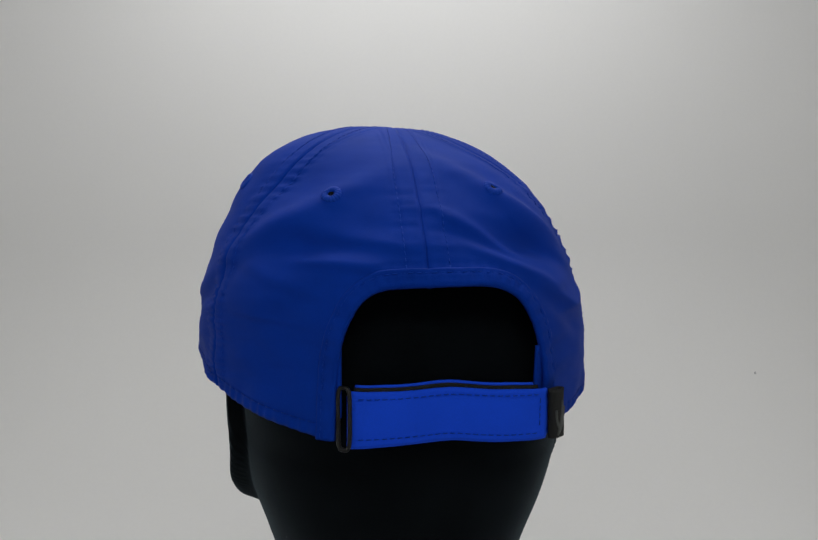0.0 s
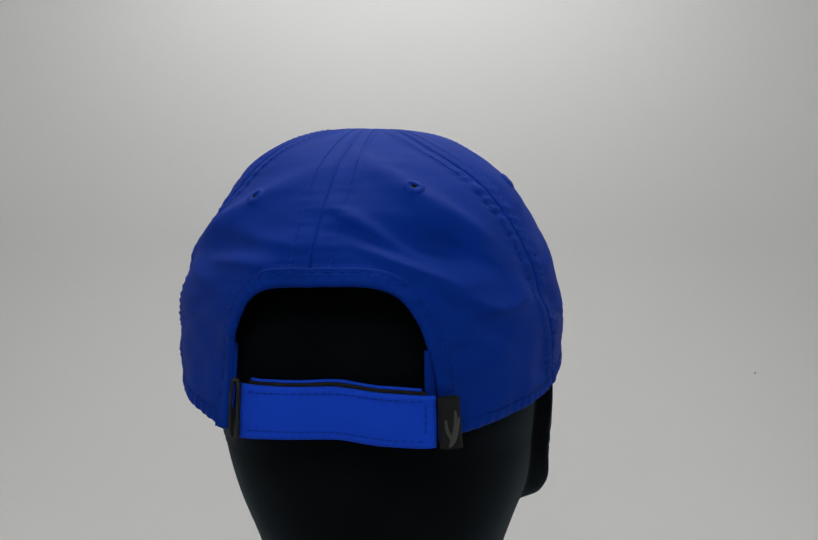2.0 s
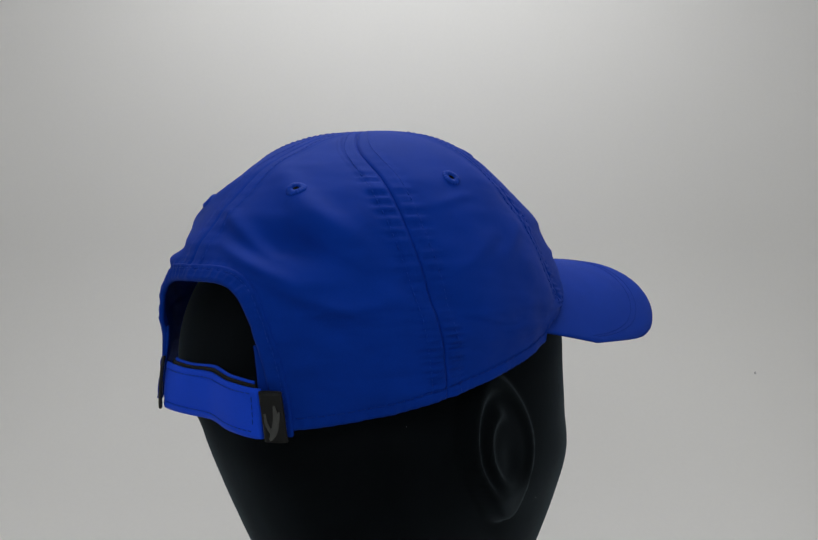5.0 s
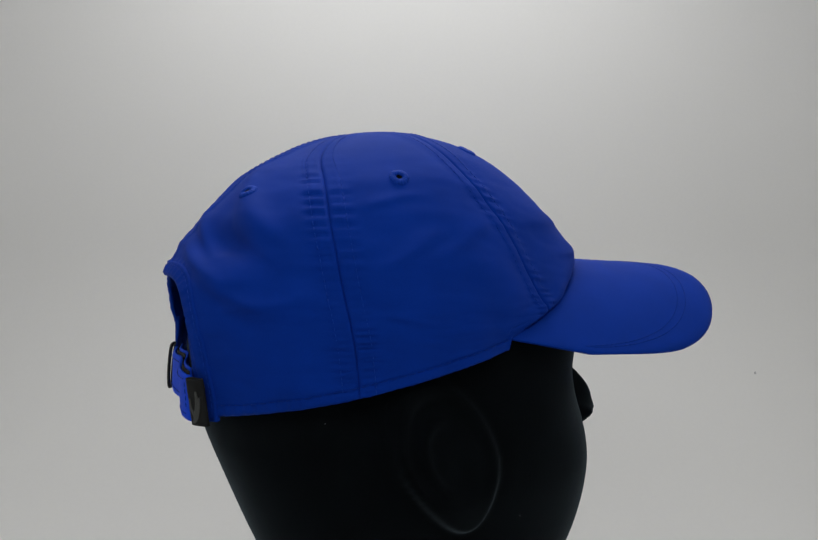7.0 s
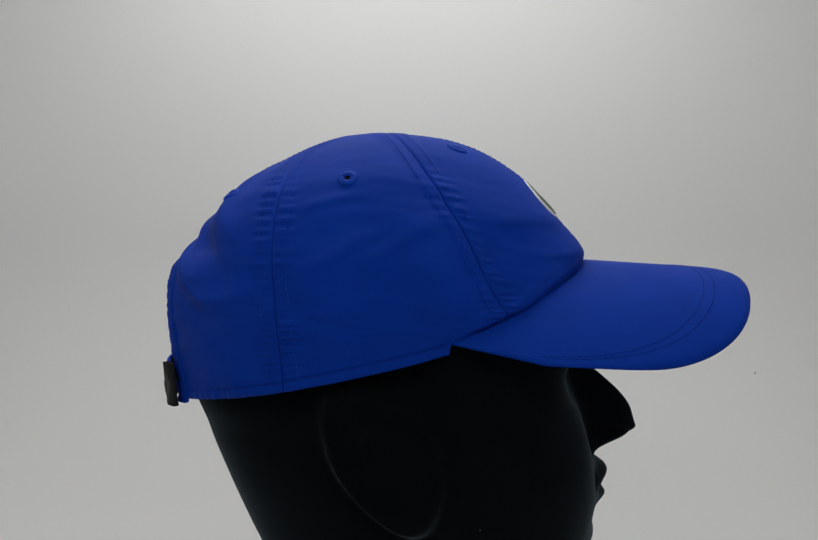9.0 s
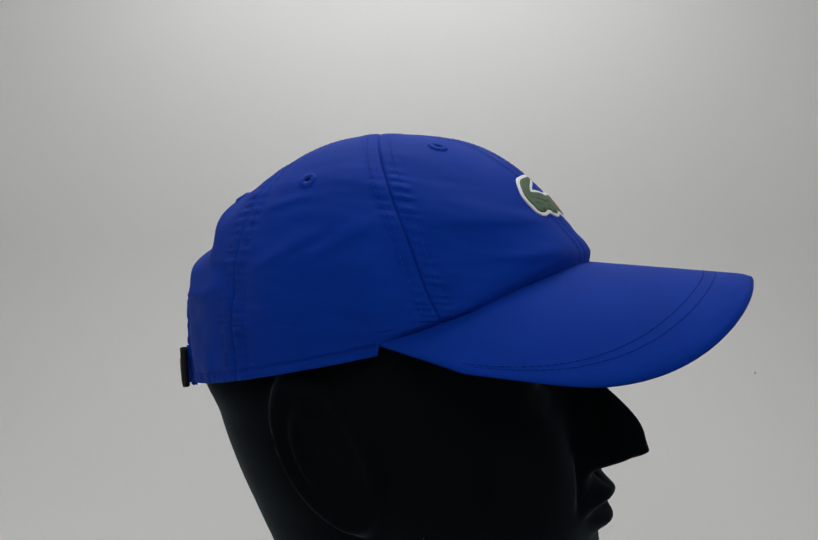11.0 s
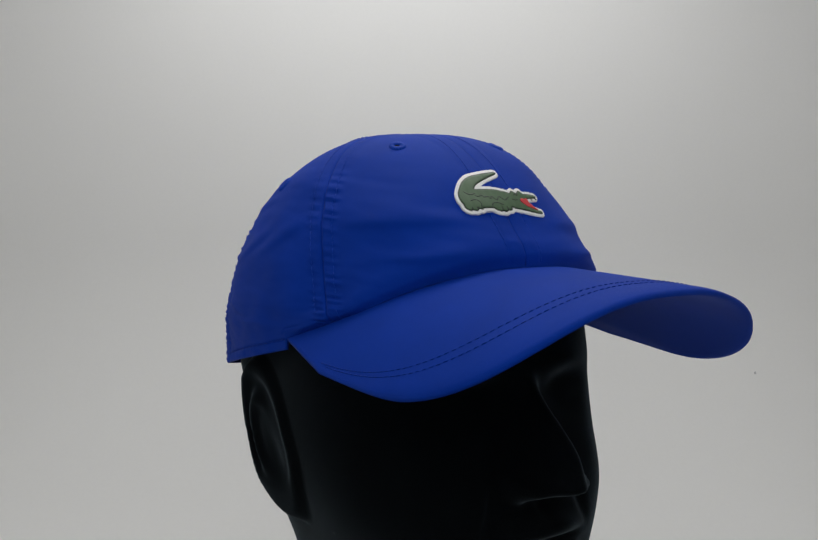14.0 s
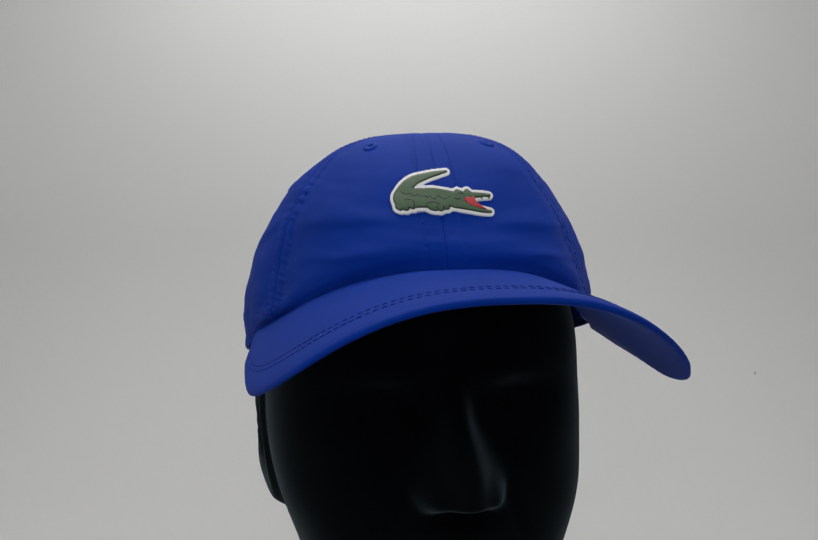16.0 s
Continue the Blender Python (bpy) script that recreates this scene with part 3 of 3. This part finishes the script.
for x0, x1 in ((-0.0420, -0.0382), (0.0428, 0.0466)):
    bm = bmesh.new()
    rows = [[on_xz(x0 + (x1 - x0) * i / 4, -0.0465 - 0.026 * q / 8, -0.0012, folded=False) for q in range(9)] for i in range(5)]
    low = [[on_xz(x0 + (x1 - x0) * i / 4, -0.0465 - 0.026 * q / 8, -0.0024, folded=False) for q in range(9)] for i in range(5)]
    slab(bm, rows, low)
    part("side_tab", bm, BLUE, CAP, "blue cloth tab inside the opening")


def buckle():
    bm = bmesh.new()
    pts = []
    for i in range(60):
        t = 2 * math.pi * i / 60
        c, s = math.cos(t), math.sin(t)
        x = -0.0370 + 0.0021 * math.copysign(abs(c) ** 0.5, c)
        z = -0.0728 + 0.0119 * math.copysign(abs(s) ** 0.35, s)
        pts.append(on_xz(x, z, -0.0012, folded=False))
    tube(bm, pts, 0.0009, 8, close=True)
    return part("buckle", bm, BLACK, CAP, "black plastic strap buckle")


buckle()


def tag():
    bm = bmesh.new()
    rows, n = [], 28
    for q in range(15):
        z = -0.0640 - 0.0205 * q / 14
        row = []
        for i in range(n):
            t = 2 * math.pi * i / n
            c, s = math.cos(t), math.sin(t)
            x = 0.0492 + 0.0037 * math.copysign(abs(c) ** 0.6, c) + 0.0006 * (q - 7) / 7
            off = 0.0042 + 0.0019 * math.copysign(abs(s) ** 0.8, s) + 0.0003 * noise.noise(Vector((x * 300, z * 200, 1)))
            row.append(on_xz(x, z, off, folded=False))
        rows.append(row)
    vs = grid(bm, rows, close=True)
    bm.faces.new(vs[-1])
    inner = [[v.co * 0.75 + sum((w.co for w in vs[k]), Vector()) / n * 0.25 for v in vs[k]] for k in (0, 3)]
    iv = grid(bm, inner, close=True)
    for i in range(n):
        bm.faces.new((vs[0][i], vs[0][(i + 1) % n], iv[0][(i + 1) % n], iv[0][i]))
    bm.faces.new(iv[1])
    return part("tag", bm, TAPE, CAP, "small black folded label beside the strap")


TAG = tag()


# ---- flat strokes for emblem and print ----
def stroke(bm, path, lift, grow, to_place, steps=10):
    """A tapered stroke with round ends along (u, v, radius) points."""
    pts = []
    for i in range(len(path) - 1):
        p0, p1, p2, p3 = path[max(i - 1, 0)], path[i], path[i + 1], path[min(i + 2, len(path) - 1)]
        for k in range(steps):
            t = k / steps
            pts.append([0.5 * (2 * b + (c - a) * t + (2 * a - 5 * b + 4 * c - d) * t * t + (3 * b - a - 3 * c + d) * t ** 3) for a, b, c, d in zip(p0, p1, p2, p3)])
    pts.append(list(path[-1]))
    rows = []
    for end, seq in ((0, range(5)), (None, None), (1, range(5))):
        if end is None:
            for i, (u, v, r) in enumerate(pts):
                a, b = pts[max(i - 1, 0)], pts[min(i + 1, len(pts) - 1)]
                rows.append((u, v, r + grow, b[0] - a[0], b[1] - a[1]))
        else:
            (u, v, r), (x, y, _) = (pts[0], pts[1]) if end == 0 else (pts[-1], pts[-2])
            r += grow
            d = math.hypot(x - u, y - v)
            for k in (seq if end == 0 else reversed(seq)):
                g = math.pi / 2 * (k + 0.35) / 5
                rows.append((u - (x - u) / d * r * math.cos(g), v - (y - v) / d * r * math.cos(g), r * math.sin(g), (x - u) * (1 if end == 0 else -1), (y - v) * (1 if end == 0 else -1)))
    top, low = [], []
    for u, v, r, du, dv in rows:
        d = math.hypot(du, dv) or 1
        a, b = [], []
        for k in range(7):
            w = r * (k - 3) / 3
            x, y = u - dv / d * w, v + du / d * w
            a.append(to_place(x, y, lift - 0.00015 * (k in (0, 6))))
            b.append(to_place(x, y, lift - 0.0009))
        top.append(a)
        low.append(b)
    slab(bm, top, low)


EMBLEM_U, EMBLEM_V = 4.0, 4.0


@functools.lru_cache(None)
def front_node(i, k):
    """Place and normal on the crown's front at a node of the emblem's own net."""
    u, v = i * EMBLEM_U, k * EMBLEM_V
    x, z = 0.0262 - 2.27e-4 * (u - 37) - 3.7e-5 * (110 - v), 0.0077 + (110 - v) * 2.37e-4
    ph, ta = at_xz(x, z, False)
    f = (folds(ph - 0.08, ta) + folds(ph + 0.08, ta) + folds(ph + 0.13, ta + 0.05) + folds(ph - 0.13, ta - 0.05)) / 4 - 0.0002
    n = crown_normal(ph, ta)
    p = place(*(Vector(crown_base(ph, ta)) + n * f))
    return p, (place(*n) - place(0, 0, 0)).normalized()


def front_place(u, v, off):
    i, k = math.floor(u / EMBLEM_U), math.floor(v / EMBLEM_V)
    a, b = u / EMBLEM_U - i, v / EMBLEM_V - k
    p, n = Vector(), Vector()
    for di, dk, w in ((0, 0, (1 - a) * (1 - b)), (1, 0, a * (1 - b)), (0, 1, (1 - a) * b), (1, 1, a * b)):
        q, m = front_node(i + di, k + dk)
        p, n = p + q * w, n + m * w
    return p + n * off


# limbs of the emblem: tapering strokes of (u, v, radius)
STROKES = [[(135, 32, 3), (113, 37, 5.2), (90, 43, 7.6), (71, 50, 10), (57, 62, 12.5), (49, 78, 16.5)],
         [(50, 83, 19), (80, 83, 19), (110, 83, 18.5), (138, 85, 15.5), (158, 87, 12.5)],
         [(154, 73, 6), (160, 76, 7)], [(174, 74, 7.5), (180, 77, 6)],
         [(160, 80, 9), (186, 78.5, 6), (206, 77.5, 4.4), (222, 78, 3.2)],
         [(148, 92, 10.5), (174, 98.5, 7.6), (200, 105.5, 5), (222, 109, 3.4)],
         [(43, 98, 8), (46, 103, 4.5)], [(54, 101, 6), (58, 104, 3.6)], [(66, 99, 5), (70, 102, 3)],
         [(104, 98, 9), (111, 104, 4.5)], [(120, 102, 7), (123, 105, 3.8)], [(131, 100, 6), (136, 102.5, 3.2)]]
TONGUE = [[(172, 86, 4.6), (182, 91, 7), (196, 97.5, 4.4), (214, 104.5, 1.2)], [(186, 85.5, 5), (186, 91, 6)]]
LINES = [[(46, 71), (55, 76), (66, 74)], [(66, 78), (73, 79.5), (78, 76.5), (83, 80.5), (92, 79.5), (96, 84), (100, 79.5), (109, 86), (117, 79.5), (127, 86), (139, 80.5)],
         [(53, 87.5), (61, 86), (69, 89), (71, 95), (69, 101)], [(93, 100), (95, 94.5), (102, 91.5), (111, 92), (119, 95.5)],
         [(156, 76), (161, 73.5), (166, 75.5), (162, 76.5)], [(148, 84.5), (155, 86), (161, 85)], [(203, 82), (205.5, 85.5)], [(218, 81), (221, 84.5)],
         [(49, 105), (50, 101)], [(61, 105), (62, 101)], [(114, 106), (115, 102)], [(127, 106), (128, 102)]]


def limb_field(limbs, blend=0.6):
    """Distance to the outline of all the limbs together, negative inside."""
    rings = []
    for path in limbs:
        pts = []
        for i in range(len(path) - 1):
            p0, p1, p2, p3 = path[max(i - 1, 0)], path[i], path[i + 1], path[min(i + 2, len(path) - 1)]
            for k in range(6):
                t = k / 6
                pts.append([0.5 * (2 * b + (c - a) * t + (2 * a - 5 * b + 4 * c - d) * t * t + (3 * b - a - 3 * c + d) * t ** 3) for a, b, c, d in zip(p0, p1, p2, p3)])
        pts.append(list(path[-1]))
        rings.append(np.array(pts))

    def field(u, v):
        total = np.zeros_like(u)
        for pts in rings:
            best = np.full(u.shape, 1e3)
            for (x0, y0, r0), (x1, y1, r1) in zip(pts, pts[1:]):
                dx, dy = x1 - x0, y1 - y0
                t = np.clip(((u - x0) * dx + (v - y0) * dy) / (dx * dx + dy * dy + 1e-9), 0, 1)
                best = np.minimum(best, np.hypot(u - x0 - dx * t, v - y0 - dy * t) - r0 - (r1 - r0) * t)
            total += np.exp(np.clip(-best / blend, -60, 60))
        return -blend * np.log(total + 1e-26)
    return field


def field_plate(field, level, lift, thick, cell=1.5):
    """A thin plate on the crown's front wherever the field lies under the level, with a rounded edge."""
    us, vs = np.arange(14, 246, cell), np.arange(14, 128, cell)
    f = field(*np.meshgrid(us, vs, indexing="ij")) - level
    bm = bmesh.new()
    made = {}

    def vert(key, u, v, low, edge):
        if (key, low) not in made:
            made[key, low] = bm.verts.new(front_place(u, v, lift - thick if low else lift - (0.25 * thick if edge else 0)))
        return made[key, low]

    for i in range(len(us) - 1):
        for k in range(len(vs) - 1):
            ring = [(i, k), (i + 1, k), (i + 1, k + 1), (i, k + 1)]
            if all(f[c] >= 0 for c in ring):
                continue
            loop = []
            for a, b in zip(ring, ring[1:] + ring[:1]):
                if f[a] < 0:
                    loop.append((a, us[a[0]], vs[a[1]], False))
                if (f[a] < 0) != (f[b] < 0):
                    t = min(max(f[a] / (f[a] - f[b]), 0.02), 0.98)
                    loop.append((tuple(sorted((a, b))), us[a[0]] + (us[b[0]] - us[a[0]]) * t, vs[a[1]] + (vs[b[1]] - vs[a[1]]) * t, True))
            top = [vert(key, u, v, False, edge) for key, u, v, edge in loop]
            if len(top) < 3:
                continue
            bm.faces.new(top)
            for (p, q) in zip(loop, loop[1:] + loop[:1]):
                if p[3] and q[3]:
                    bm.faces.new((vert(p[0], 0, 0, False, True), vert(q[0], 0, 0, False, True), vert(q[0], q[1], q[2], True, True), vert(p[0], p[1], p[2], True, True)))
    return bm


def emblem():
    body = limb_field(STROKES)
    patch = part("emblem", field_plate(body, 5.4, 0.0008, 0.0013), WHITE, CAP, "green and white rubber animal-shaped emblem")
    part("emblem_outline", field_plate(body, -0.4, 0.00096, 0.0003), DARKGREEN, patch)
    part("emblem_fill", field_plate(body, -2.2, 0.00110, 0.0003), GREEN, patch)
    part("emblem_mouth", field_plate(limb_field(TONGUE), -1.0, 0.00124, 0.0003), RED, patch)
    part("emblem_lines", field_plate(limb_field([[(u, v, 1.0) for u, v in p] for p in LINES], 0.4), 0.0, 0.00118, 0.0002, 0.75), DARKGREEN, patch)


emblem()


def tag_place(u, v, off):
    return on_xz(0.0462 + u * 0.86, -0.0655 - v, 0.0061 + off, folded=False)


bm = bmesh.new()
for s in ([(0.0046, 0.004, 0.0004), (0.0050, 0.010, 0.0011), (0.0040, 0.015, 0.0012), (0.0028, 0.0175, 0.0006)],
          [(0.0010, 0.0075, 0.0004), (0.0016, 0.0115, 0.0006), (0.0034, 0.0150, 0.0007)], [(0.0062, 0.0065, 0.0003), (0.0056, 0.0105, 0.0006)]):
    stroke(bm, s, 0.00035, 0, tag_place, 5)
part("tag_print", bm, GREY, TAG, "grey print on the label")


# ---- a faint mark on the sheet ----
def speck():
    bm = bmesh.new()
    bmesh.ops.create_icosphere(bm, subdivisions=2, radius=1)
    for v in bm.verts:
        k = 1 + 0.4 * noise.noise(v.co * 2)
        v.co = Vector((0.3658, 0.3795, 0.151)) + Vector((v.co.x * 0.0011 * k, v.co.y * 0.0006, v.co.z * 0.0016 * k))
    return tagged(part("dust_speck", bm, DUST), "tiny grey dust speck on the white sheet", "dust")


speck()


def motions():
    rows = [(t, pose(0, 0, 0, 0, 0, a)) for t, a in TURN]
    walk(CAP, rows)
    walk(HEAD, rows)


motions()
